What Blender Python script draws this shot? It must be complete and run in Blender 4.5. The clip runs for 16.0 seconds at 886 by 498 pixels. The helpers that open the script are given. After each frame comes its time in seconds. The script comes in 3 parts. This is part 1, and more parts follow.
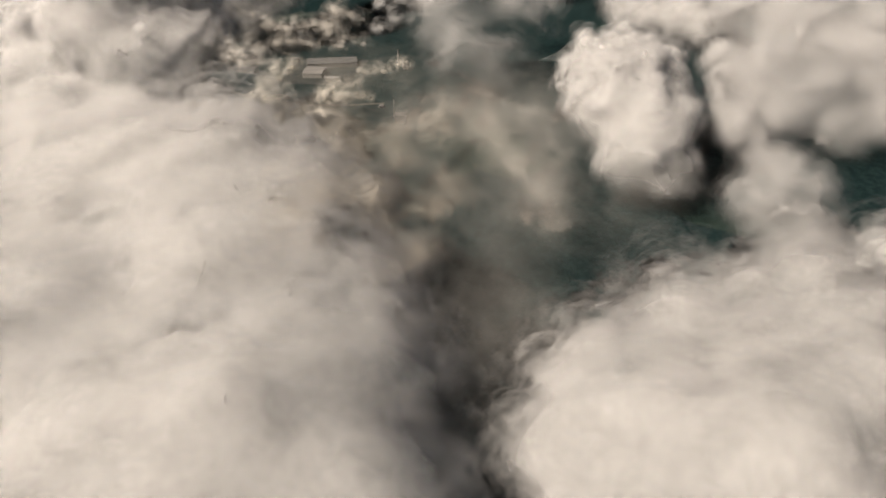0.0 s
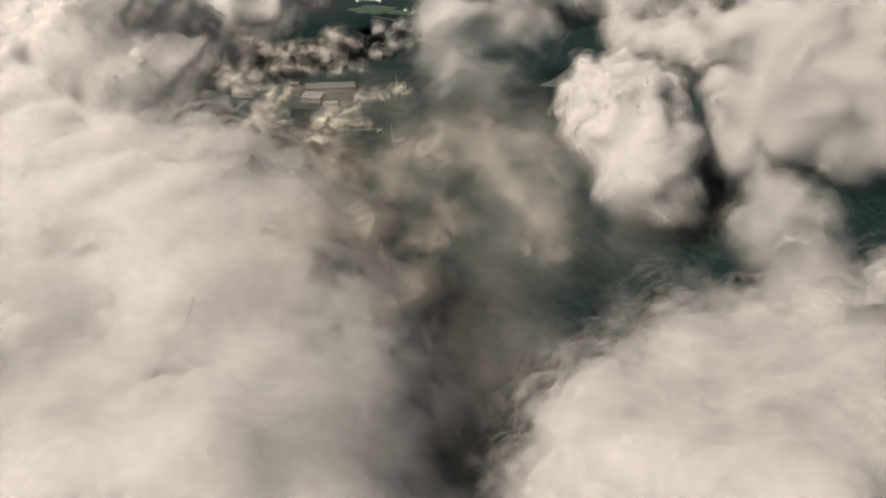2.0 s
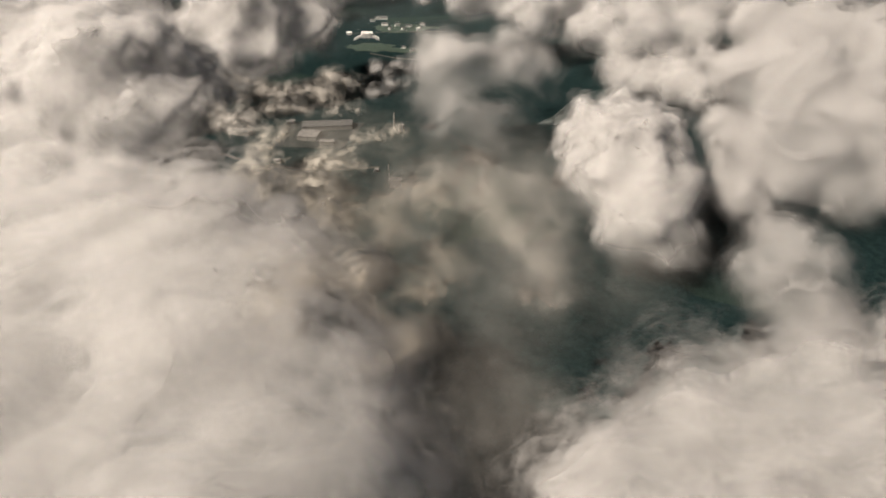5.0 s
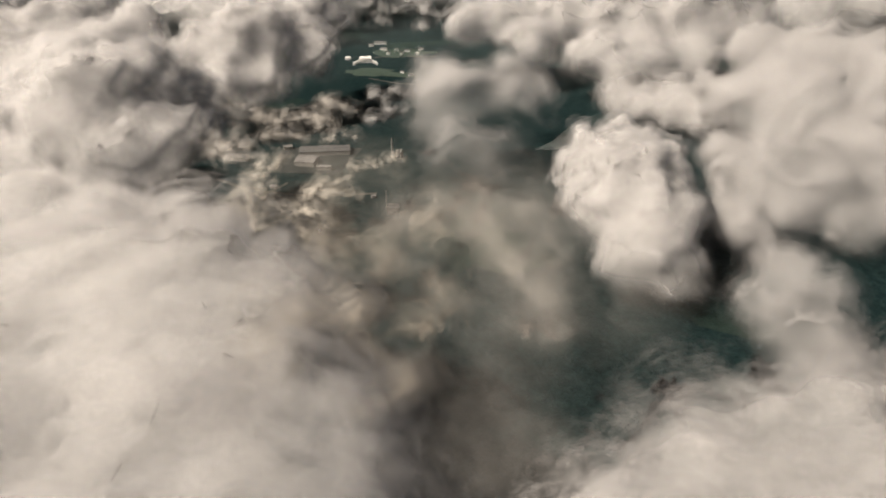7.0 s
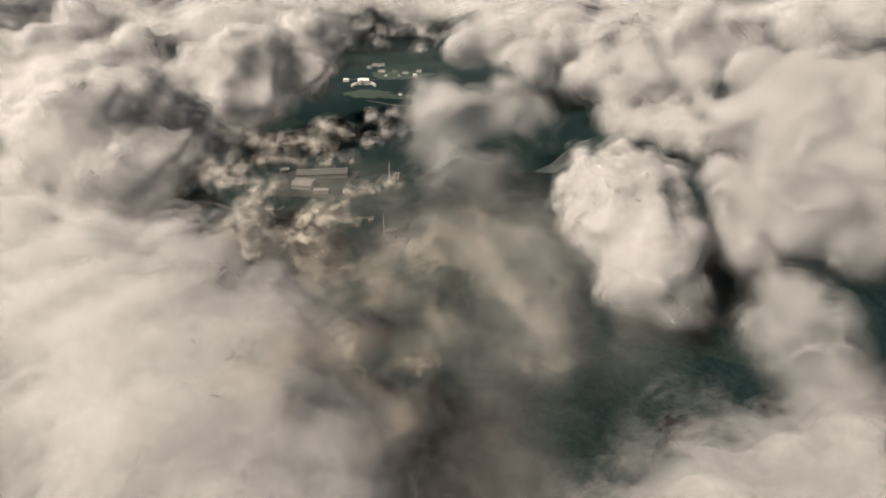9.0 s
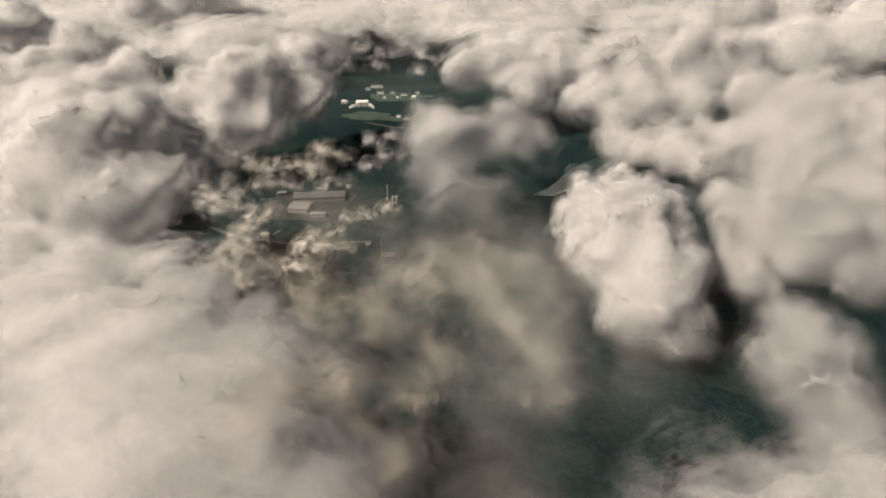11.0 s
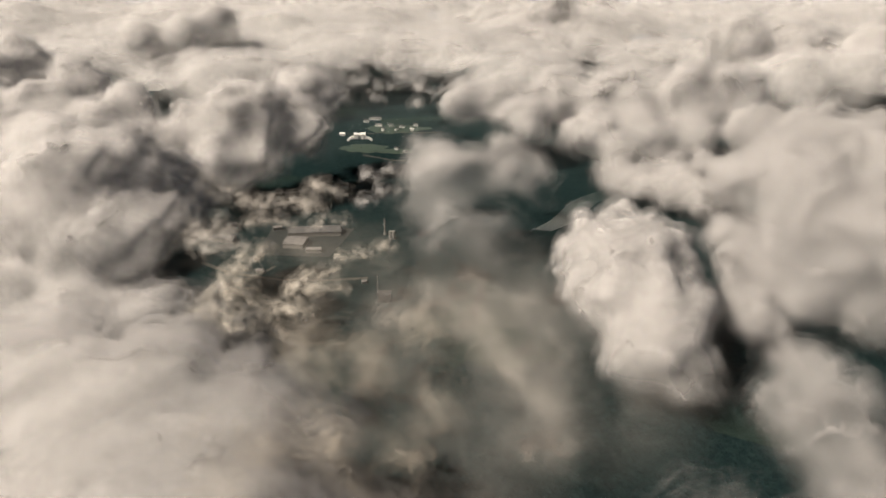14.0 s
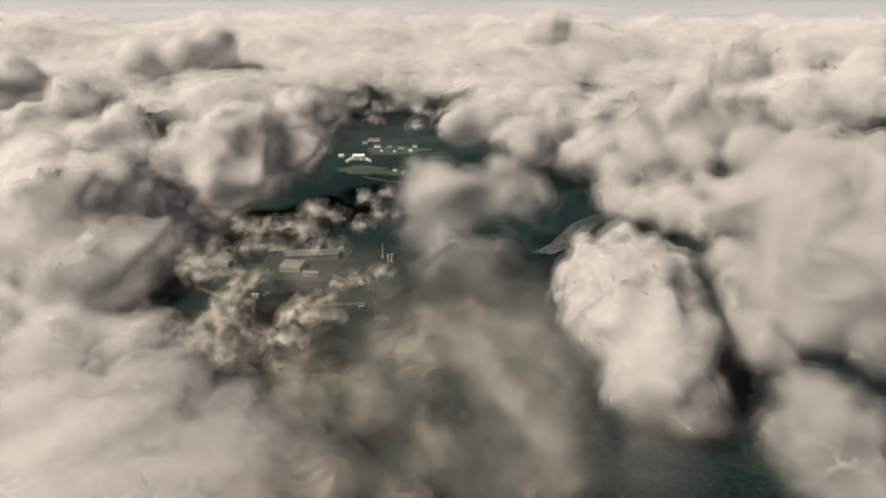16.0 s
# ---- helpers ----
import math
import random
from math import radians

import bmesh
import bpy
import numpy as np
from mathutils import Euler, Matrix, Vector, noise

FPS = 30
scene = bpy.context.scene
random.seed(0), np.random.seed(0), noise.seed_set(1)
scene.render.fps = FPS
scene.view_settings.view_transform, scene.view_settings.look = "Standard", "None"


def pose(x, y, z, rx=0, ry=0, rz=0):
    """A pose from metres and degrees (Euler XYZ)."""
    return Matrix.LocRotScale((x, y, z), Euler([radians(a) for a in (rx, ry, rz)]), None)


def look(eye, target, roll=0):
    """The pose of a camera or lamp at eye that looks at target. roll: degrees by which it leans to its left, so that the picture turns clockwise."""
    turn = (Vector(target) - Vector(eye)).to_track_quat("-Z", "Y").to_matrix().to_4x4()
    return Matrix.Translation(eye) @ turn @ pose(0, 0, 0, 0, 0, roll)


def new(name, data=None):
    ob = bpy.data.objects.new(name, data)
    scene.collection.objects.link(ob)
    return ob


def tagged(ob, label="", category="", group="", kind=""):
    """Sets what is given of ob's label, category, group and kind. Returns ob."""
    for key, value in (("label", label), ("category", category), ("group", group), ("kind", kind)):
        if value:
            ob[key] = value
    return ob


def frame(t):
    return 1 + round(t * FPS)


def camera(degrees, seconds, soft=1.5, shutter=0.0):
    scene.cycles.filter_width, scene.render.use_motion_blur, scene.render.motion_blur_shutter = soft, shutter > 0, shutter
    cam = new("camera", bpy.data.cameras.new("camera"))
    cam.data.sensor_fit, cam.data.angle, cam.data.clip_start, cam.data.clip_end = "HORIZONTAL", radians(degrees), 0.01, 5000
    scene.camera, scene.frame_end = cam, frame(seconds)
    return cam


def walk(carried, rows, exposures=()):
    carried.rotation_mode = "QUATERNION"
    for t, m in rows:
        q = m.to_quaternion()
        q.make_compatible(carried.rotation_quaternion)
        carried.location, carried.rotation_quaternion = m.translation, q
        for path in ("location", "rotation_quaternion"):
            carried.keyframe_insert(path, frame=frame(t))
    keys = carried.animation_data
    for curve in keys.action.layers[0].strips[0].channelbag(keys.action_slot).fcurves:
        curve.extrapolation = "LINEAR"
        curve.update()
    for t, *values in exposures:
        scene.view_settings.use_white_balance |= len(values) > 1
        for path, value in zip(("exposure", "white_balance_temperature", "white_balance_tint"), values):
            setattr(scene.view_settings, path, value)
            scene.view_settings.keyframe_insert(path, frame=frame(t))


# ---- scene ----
cam = camera(69.9, 16.0, soft=2.0)
METRES, EYE, TILT, LEAN, TURN = 150.0, 500.0, -37.0, 0.0, 0.0
ROWS = [
    (0.0, 0.0, 0.0, 0.0, -0.0, 0.0, -0.0),
    (0.5, 0.0026, 0.0249, 0.0188, -0.02, 0.46, -0.02),
    (1.0, 0.0057, 0.0489, 0.0367, -0.03, 0.92, -0.05),
    (1.5, 0.0093, 0.074, 0.0577, -0.05, 1.36, -0.09),
    (2.0, 0.0087, 0.1001, 0.075, -0.09, 1.84, -0.12),
    (2.5, 0.0117, 0.1241, 0.0929, -0.11, 2.28, -0.14),
    (3.0, 0.0146, 0.1479, 0.1144, -0.14, 2.73, -0.18),
    (3.5, 0.0171, 0.1736, 0.1326, -0.16, 3.23, -0.19),
    (4.0, 0.0201, 0.1953, 0.1523, -0.18, 3.7, -0.2),
    (6.5, 0.0321, 0.3021, 0.2603, -0.29, 6.02, -0.12),
    (7.0, 0.0355, 0.3293, 0.2786, -0.31, 6.49, -0.12),
    (7.5, 0.0363, 0.3521, 0.3019, -0.35, 6.9, -0.09),
    (8.0, 0.036, 0.3755, 0.3233, -0.39, 7.32, -0.08),
    (8.5, 0.0369, 0.3998, 0.343, -0.42, 7.74, -0.07),
    (9.0, 0.0403, 0.4249, 0.365, -0.44, 8.15, -0.08),
    (11.5, 0.0488, 0.5381, 0.4719, -0.57, 10.26, -0.1),
    (12.0, 0.0529, 0.5606, 0.4913, -0.57, 10.69, -0.1),
    (12.5, 0.0567, 0.5845, 0.5119, -0.58, 11.11, -0.1),
    (13.0, 0.054, 0.6083, 0.536, -0.64, 11.52, -0.09),
    (13.5, 0.0545, 0.6311, 0.5561, -0.67, 11.97, -0.07),
    (14.0, 0.0585, 0.6506, 0.5777, -0.67, 12.37, -0.06),
    (14.5, 0.0607, 0.6741, 0.5965, -0.68, 12.82, -0.05),
    (15.0, 0.0618, 0.6962, 0.6219, -0.69, 13.21, -0.04),
    (15.5, 0.065, 0.7158, 0.6437, -0.7, 13.62, -0.03),
    (16.0, 0.0666, 0.7394, 0.6641, -0.72, 14.05, -0.02),
]
EXPOSURES = [(0, 0.08, 7000, 13), (9, 0.05, 7000, 13), (16, -0.05, 7050, 13)]
walk(cam, [(t, pose(0, 0, EYE, TILT, LEAN, TURN) @ pose(METRES * x, METRES * y, METRES * z, 90 + pitch, roll, yaw)) for t, x, y, z, yaw, pitch, roll in ROWS], EXPOSURES)

# ---- light ----
SUN_EL, SUN_AZ = 50.0, -111.0  # degrees above the horizon; degrees to the right of straight ahead (+y)
scene.cycles.transparent_max_bounces = 48
sun = new("sun", bpy.data.lights.new("sun", "SUN"))
sun.data.energy, sun.data.angle, sun.data.color = 6.6, radians(2.5), (1.0, 0.92, 0.82)
el, az = radians(SUN_EL), radians(SUN_AZ)
sun_from = Vector((math.sin(az) * math.cos(el), math.cos(az) * math.cos(el), math.sin(el)))
sun.matrix_world = look(sun_from * 2000, (0, 0, 0))
world = bpy.data.worlds.new("sky")
scene.world = world
world.use_nodes = True
wn, wl = world.node_tree.nodes, world.node_tree.links
background = wn["Background"]
sky = wn.new("ShaderNodeTexSky")
sky.sky_type, sky.sun_disc, sky.sun_elevation, sky.sun_rotation = "NISHITA", False, el, az
sky.air_density, sky.dust_density, sky.ozone_density = 1.0, 1.0, 1.0
# below the horizon the far haze keeps the colour of the sky just above it
coord, split, floor_z, join = (wn.new("ShaderNode" + k) for k in ("TexCoord", "SeparateXYZ", "Math", "CombineXYZ"))
floor_z.operation, floor_z.inputs[1].default_value = "MAXIMUM", 0.015
wl.new(coord.outputs["Generated"], split.inputs[0])
wl.new(split.outputs["X"], join.inputs["X"])
wl.new(split.outputs["Y"], join.inputs["Y"])
wl.new(split.outputs["Z"], floor_z.inputs[0])
wl.new(floor_z.outputs[0], join.inputs["Z"])
wl.new(join.outputs[0], sky.inputs["Vector"])
haze, low = wn.new("ShaderNodeMix"), wn.new("ShaderNodeMapRange")
haze.data_type = "RGBA"
low.inputs[1].default_value, low.inputs[2].default_value, low.inputs[3].default_value, low.inputs[4].default_value = 0.0, 0.06, 1.0, 0.0
low.interpolation_type = "SMOOTHSTEP"
wl.new(split.outputs["Z"], low.inputs[0])
wl.new(low.outputs[0], haze.inputs[0])
wl.new(sky.outputs[0], haze.inputs[6])
haze.inputs[7].default_value = (30.0, 30.5, 31.0, 1)
wl.new(haze.outputs[2], background.inputs["Color"])
background.inputs["Strength"].default_value = 0.0175


# ---- materials ----
class Nodes:
    """A short way to write a node material."""

    def __init__(self, name):
        self.mat = bpy.data.materials.new(name)
        self.mat.use_nodes = True
        self.tree = self.mat.node_tree
        self.tree.nodes.clear()
        self.out = self.tree.nodes.new("ShaderNodeOutputMaterial")

    def add(self, kind, sockets=None, **settings):
        node = self.tree.nodes.new("ShaderNode" + kind)
        for key, value in settings.items():
            setattr(node, key, value)
        for key, value in (sockets or {}).items():
            if isinstance(value, bpy.types.NodeSocket):
                self.tree.links.new(value, node.inputs[key])
            else:
                node.inputs[key].default_value = value
        return node

    def math(self, op, a, b=0.0, clamp=False):
        return self.add("Math", {0: a, 1: b}, operation=op, use_clamp=clamp).outputs[0]

    def step(self, value, low, high):
        return self.add("MapRange", {0: value, 1: low, 2: high}, interpolation_type="SMOOTHSTEP").outputs[0]

    def noise(self, vector, scale, detail=4.0, rough=0.55):
        return self.add("TexNoise", {"Vector": vector, "Scale": scale, "Detail": detail, "Roughness": rough}).outputs[0]

    def mix(self, factor, a, b):
        return self.add("Mix", {0: factor, 6: a, 7: b}, data_type="RGBA").outputs[2]

    def done(self, shader):
        self.tree.links.new(shader, self.out.inputs["Surface"])
        return self.mat


def vapour(name, thick, scale=0.02, cover=None, tint=(0.77, 0.765, 0.76), offset=0.0):
    """Cloud stuff: white, scattering light back and letting some through. thick: how much one skin of it hides, times the mesh's
    own "fill", which falls to nothing towards the cloud's base; cover: the noise levels at which it is thin and full."""
    n = Nodes(name)
    alpha = n.math("MULTIPLY", n.add("Attribute", attribute_name="fill").outputs["Fac"], thick, True)
    if cover:
        place = n.add("VectorMath", {0: n.add("NewGeometry").outputs["Position"], 1: (offset, 0.7 * offset, 0.4 * offset)}, operation="ADD").outputs[0]
        alpha = n.math("MULTIPLY", alpha, n.step(n.noise(place, scale, 4.0, 0.6), *cover))
    back = n.add("BsdfDiffuse", {"Color": (*tint, 1)})
    thru = n.add("BsdfTranslucent", {"Color": (*tint, 1)})
    body = n.add("MixShader", {0: 0.5, 1: back.outputs[0], 2: thru.outputs[0]})
    clear = n.add("BsdfTransparent")
    return n.done(n.add("MixShader", {0: alpha, 1: clear.outputs[0], 2: body.outputs[0]}).outputs[0])


# ---- shapes ----
LATTICE = np.random.default_rng(5).random((32, 32, 32))


def grain(p, size):
    """Smooth noise from 0 to 1 at the points p, with lumps of that size in metres."""
    q = p / size
    i = np.floor(q).astype(int)
    f = q - i
    f = f * f * (3 - 2 * f)
    total = 0
    for a in (0, 1):
        for b in (0, 1):
            for c in (0, 1):
                w = (f[:, 0] if a else 1 - f[:, 0]) * (f[:, 1] if b else 1 - f[:, 1]) * (f[:, 2] if c else 1 - f[:, 2])
                total = total + w * LATTICE[(i[:, 0] + a) % 32, (i[:, 1] + b) % 32, (i[:, 2] + c) % 32]
    return total


def billow(p, size, octaves=3):
    """Heaped noise about 0: rounded heads with sharp creases between."""
    total, weight = 0, 1.0
    for k in range(octaves):
        total = total + weight * (np.abs(grain(p + 37.7 * k, size) * 2 - 1) * 2 - 0.55)
        size, weight = size * 0.5, weight * 0.6
    return total


def mesh_of(name, verts, faces, material, soft=0, fill=None):
    """A smooth mesh from points and faces; faces of four as an array go in quickly. soft: how far light blurs over its relief."""
    me = bpy.data.meshes.new(name)
    if isinstance(faces, np.ndarray):
        me.vertices.add(len(verts))
        me.vertices.foreach_set("co", np.asarray(verts, np.float32).ravel())
        me.loops.add(faces.size)
        me.loops.foreach_set("vertex_index", faces.astype(np.int32).ravel())
        me.polygons.add(len(faces))
        me.polygons.foreach_set("loop_start", np.arange(0, faces.size, 4, dtype=np.int32))
        me.update(calc_edges=True)
    else:
        me.from_pydata(verts, [], faces)
    me.materials.append(material)
    me.shade_smooth()
    if fill is not None:
        me.attributes.new("fill", "FLOAT", "POINT").data.foreach_set("value", fill.astype(np.float32))
    if soft:
        n = normals(verts, faces)
        for _ in range(soft):
            n = n + gather(faces, n[faces].sum(1), len(n))
            n /= np.maximum(np.linalg.norm(n, axis=1), 1e-9)[:, None]
        me.normals_split_custom_set_from_vertices(n)
    return me


def part(name, me, parent, label=""):
    ob = new(name, me)
    ob.parent = parent
    return tagged(ob, label)


def ball_mesh():
    bm = bmesh.new()
    bmesh.ops.create_icosphere(bm, subdivisions=2, radius=1)
    p = np.array([v.co for v in bm.verts])
    f = np.array([[v.index for v in face.verts] for face in bm.faces])
    bm.free()
    return p, f


BALL = ball_mesh()


def largest(count, faces):
    """Which points belong to the largest connected piece."""
    mark = np.arange(count)
    while True:
        low = mark[faces].min(1)
        fresh = mark.copy()
        for k in range(4):
            np.minimum.at(fresh, faces[:, k], low)
        fresh = fresh[fresh]
        if (fresh == mark).all():
            return mark == np.bincount(mark).argmax()
        mark = fresh


def heap(lobes, seed, voxel, puff, rise, flat, scraps):
    """The skin round a heap of round lobes, each set with smaller puffs: its points and faces. scraps: loose pieces stay."""
    dice = random.Random(seed)
    balls, mean_top = [], np.mean([z + r for x, y, z, r in lobes]) - 5
    for x, y, z, r in lobes:
        balls.append((x, y, z, r))
        crown = z + r > mean_top
        for _ in range(rise if crown else rise // 3):
            turn, up = dice.uniform(0, 2 * math.pi), dice.uniform(0.0, 1)
            side, small, far = math.sqrt(1 - up * up), r * puff * dice.uniform(0.11, 0.38), r * dice.uniform(0.7, 0.95)
            balls.append((x + far * side * math.cos(turn), y + far * side * math.sin(turn), z + far * up * flat, small))
    p = np.concatenate([BALL[0] * (r, r, r * flat) + (x, y, z) for x, y, z, r in balls])
    f = np.concatenate([BALL[1] + k * len(BALL[0]) for k in range(len(balls))])
    raw = bpy.data.meshes.new("raw")
    raw.from_pydata(p.tolist(), [], f.tolist())
    ob = new("raw", raw)
    skin = ob.modifiers.new("skin", "REMESH")
    skin.mode, skin.voxel_size = "VOXEL", voxel
    soft = ob.modifiers.new("soft", "SMOOTH")
    soft.factor, soft.iterations = 0.5, 9
    got = bpy.data.meshes.new_from_object(ob.evaluated_get(bpy.context.evaluated_depsgraph_get()))
    p = np.empty(len(got.vertices) * 3)
    got.vertices.foreach_get("co", p)
    f = np.empty(len(got.polygons) * 4, np.int32)
    got.loops.foreach_get("vertex_index", f)
    bpy.data.objects.remove(ob)
    bpy.data.meshes.remove(raw)
    bpy.data.meshes.remove(got)
    p, f = p.reshape(-1, 3), f.reshape(-1, 4)
    if scraps:
        return p, f
    keep = largest(len(p), f)
    order = np.cumsum(keep) - 1
    return p[keep], order[f[keep[f].all(1)]]


def gather(faces, values, count):
    """The sum at each point of the values of the faces round it."""
    corner = faces.ravel()
    return np.stack([np.bincount(corner, np.repeat(values[:, k], 4), count) for k in range(3)], 1)


def normals(p, f):
    n = gather(f, np.cross(p[f[:, 2]] - p[f[:, 0]], p[f[:, 3]] - p[f[:, 1]]), len(p))
    return n / np.maximum(np.linalg.norm(n, axis=1), 1e-9)[:, None]


def skins_of(count, torn):
    """The skins from the inside out: how far out, how much each hides, and the noise levels at which it is thin and full."""
    rows = []
    for k in range(count):
        u = k / (count - 1)
        if torn:
            out, depth, thin, full = -0.55 + 1.17 * u, 0.45 - 0.26 * u, 0.36 + 0.08 * u, 0.70 + 0.08 * u
        else:
            out, depth, thin, full = -0.2 + 0.62 * u ** 1.3, 0.45 - 0.31 * u, 0.2 + 0.28 * u ** 0.8, 0.5 + 0.26 * u
        rows.append((out, 1 - math.exp(-depth * (7 if torn else 9) / count), thin, full))
    return rows


def ramp(value, low, high):
    u = np.clip((value - low) / (high - low), 0, 1)
    return u * u * (3 - 2 * u)


def trimmed(p, f, fill):
    """The skin without the stretches that hold no vapour at all."""
    f = f[fill[f].max(1) > 0.004]
    used = np.zeros(len(p), bool)
    used[f] = True
    order = np.cumsum(used) - 1
    return p[used], order[f], fill[used]


def cloud(label, lobes, seed, voxel, base, puff=1.0, rise=40, relief=1.0, flat=1.0, spread=1.0, torn=False, thick=1.0, grit=1.0, tint=(0.77, 0.765, 0.76), soft=12, count=9, flank=(-0.9, -0.3), dense=1.0):
    """A cloud: a dense heap and the thinning skins of vapour round it. base: the heights over which it thickens from nothing.
    torn: vapour alone, full of holes. count: how many skins. flank: how steep its sides may
    be before they thin out, as the upward share of the normal. dense: how much its core hides."""
    p, f = heap(lobes, seed, voxel, puff, rise, flat, torn)
    r = float(np.mean([q[3] for q in lobes]))
    sway = np.stack([grain(p + 71 * seed + 300 * k, 1.1 * r) - 0.5 for k in range(3)], 1)
    p = p + sway * (0.55 * r, 0.55 * r, 0.35 * r)
    n = normals(p, f)
    high = np.clip((p[:, 2] - p[:, 2].min()) / np.ptp(p[:, 2]) * 1.6 - 0.45, 0.12, 1)  # crowns are knobbly, flanks smooth
    p = p + n * (billow(p + 91 * seed, 0.5 * r, 4) * 0.1 * r * relief * high)[:, None]
    n = normals(p, f)
    loose = 0.2 if count > 10 else 0.1
    sides = ramp(n[:, 2] + 0.5 * (grain(p + 33, 0.5 * r) - 0.5), *flank)
    uneven = 150 * (0.6 * grain(p, 110) + 0.3 * grain(p + 20, 50) + 0.1 * grain(p + 50, 24) - 0.5)
    shift = np.array([np.mean([q[0] for q in lobes]), np.mean([q[1] for q in lobes]), 0])
    ob = tagged(new("cloud"), label, "cloud")
    ob.location = shift

    def layer(name, q, stuff, low, high, about=""):
        a, b, c = trimmed(q - shift, f, ramp(q[:, 2] + uneven, low, high) * sides)
        tagged(part(name, mesh_of(name, a, b, stuff, soft, c), ob), about, kind="stuff")

    if not torn:
        layer("core", p - n * 0.3 * r, vapour("dense_vapour", dense, tint=tint), base[0] - 10, base[1] - 25)
    for out, veil, thin, full in skins_of(count, torn):
        q = p + n * (spread * r * (out + (loose + 0.3 * max(out, 0)) * (1.4 * grain(p + 350.0 * out + 13 * seed, 0.38 * r) + 0.6 * grain(p + 530.0 * out + 17 * seed, 0.15 * r) - 1)))[:, None]
        layer("veil", q, vapour("thin_vapour", veil * thick, grit / r, (thin, full), tint, (0.0 if torn else 250.0) * out), *base, "thin see-through veil of vapour")
    return ob


# ---- ground ----
def ground_material():
    n = Nodes("dark_woodland_and_fields")
    place = n.add("NewGeometry").outputs["Position"]
    cells = n.add("TexVoronoi", {"Vector": place, "Scale": 0.006})
    which = n.add("SeparateColor", {0: cells.outputs["Color"]}).outputs[0]
    trees = n.noise(place, 0.09, 5.0, 0.7)
    woods = n.mix(n.step(trees, 0.35, 0.7), (0.006, 0.015, 0.0165, 1), (0.013, 0.027, 0.027, 1))
    field = n.mix(n.noise(place, 0.03), (0.03, 0.055, 0.035, 1), (0.06, 0.075, 0.045, 1))
    far = n.step(n.noise(place, 0.0016, 2.0), 0.5, 0.62)
    patch = n.math("MULTIPLY", n.step(which, 0.62, 0.66), far)
    col = n.mix(n.math("MULTIPLY", patch, 0.25), woods, field)
    bump = n.add("Bump", {"Height": trees, "Distance": 6.0, "Strength": 0.8})
    return n.done(n.add("BsdfDiffuse", {"Color": col, "Normal": bump.outputs[0]}).outputs[0])



def ground():
    ring = 96
    verts, faces = [(0, 0, 0)], []
    radii = (400, 900, 1600, 2500, 3600, 4950)
    for rad in radii:
        for k in range(ring):
            a = 2 * math.pi * k / ring
            verts.append((rad * math.cos(a), rad * math.sin(a), 0))
    for k in range(ring):
        m = (k + 1) % ring
        faces.append((0, 1 + k, 1 + m))
        for j in range(len(radii) - 1):
            faces.append((1 + j * ring + k, 1 + (j + 1) * ring + k, 1 + (j + 1) * ring + m, 1 + j * ring + m))
    ob = new("ground", mesh_of("ground", verts, faces, ground_material()))
    return tagged(ob, "dark green woodland and fields under the clouds", "ground", kind="structure")


ground()

# ---- clouds ----
cloud("tall white cumulus cloud with a grey shaded flank and frayed edge", [(-459, 933, 212, 91), (-537, 987, 245, 47), (-506, 1000, 255, 52), (-448, 965, 250, 51), (-439, 1052, 255, 35), (-393, 965, 200, 56), (-356, 937, 170, 40), (-395, 1073, 205, 36), (-338, 974, 180, 28), (-509, 894, 200, 54), (-395, 878, 180, 64), (-465, 891, 150, 73), (-565, 890, 120, 74), (-610, 990, 150, 72), (-650, 1100, 150, 82), (-420, 800, 100, 58), (-340, 830, 100, 46), (-520, 800, 100, 70), (-610, 820, 100, 80)],
      voxel=6.3, seed=1, spread=0.6, soft=5, relief=1.2, base=(-60, 50))
cloud("broad bright bank of soft low cloud, the largest below", [(-357, 507, 185, 72), (-288, 524, 190, 73), (-208, 528, 190, 72), (-135, 520, 180, 60), (-439, 473, 170, 77), (-87, 516, 160, 41), (-320, 450, 175, 66), (-230, 455, 175, 66), (-150, 460, 170, 60), (-360, 392, 165, 76), (-269, 391, 160, 74), (-181, 391, 160, 74), (-101, 404, 155, 66), (-57, 429, 140, 42), (-279, 325, 165, 62), (-188, 310, 170, 60), (-110, 315, 165, 58), (-60, 345, 150, 45), (-279, 259, 180, 68), (-188, 230, 185, 60), (-120, 231, 190, 63), (-68, 267, 165, 59), (-33, 307, 140, 39), (-198, 165, 180, 58), (-122, 160, 190, 56), (-66, 174, 180, 59), (-24, 219, 145, 38)],
      voxel=8, seed=2, base=(10, 165), puff=0.6, rise=14, relief=0.5, spread=1.3, soft=11, count=14, flank=(0.1, 0.65), grit=2.0)
cloud("smooth pale bank of low cloud beside a dark gap", [(122, 330, 135, 46), (112, 268, 148, 46), (88, 320, 128, 34), (66, 240, 145, 34), (75, 180, 150, 36), (93, 265, 150, 38), (79, 208, 150, 34), (171, 325, 145, 36), (144, 244, 155, 52), (228, 298, 145, 54), (194, 224, 160, 62), (309, 335, 140, 50), (289, 257, 155, 66), (128, 172, 155, 55), (200, 167, 160, 60), (214, 437, 120, 33), (272, 441, 120, 39), (340, 453, 120, 42), (424, 461, 120, 48), (105, 343, 125, 24), (156, 386, 120, 29), (194, 377, 132, 40), (249, 364, 132, 43), (313, 374, 132, 46), (365, 367, 132, 48)],
      voxel=8, seed=3, base=(30, 205), puff=0.6, rise=14, relief=0.5, dense=0.65, thick=0.8, spread=1.4, soft=11, count=14, flank=(0.05, 0.6), grit=2.0)
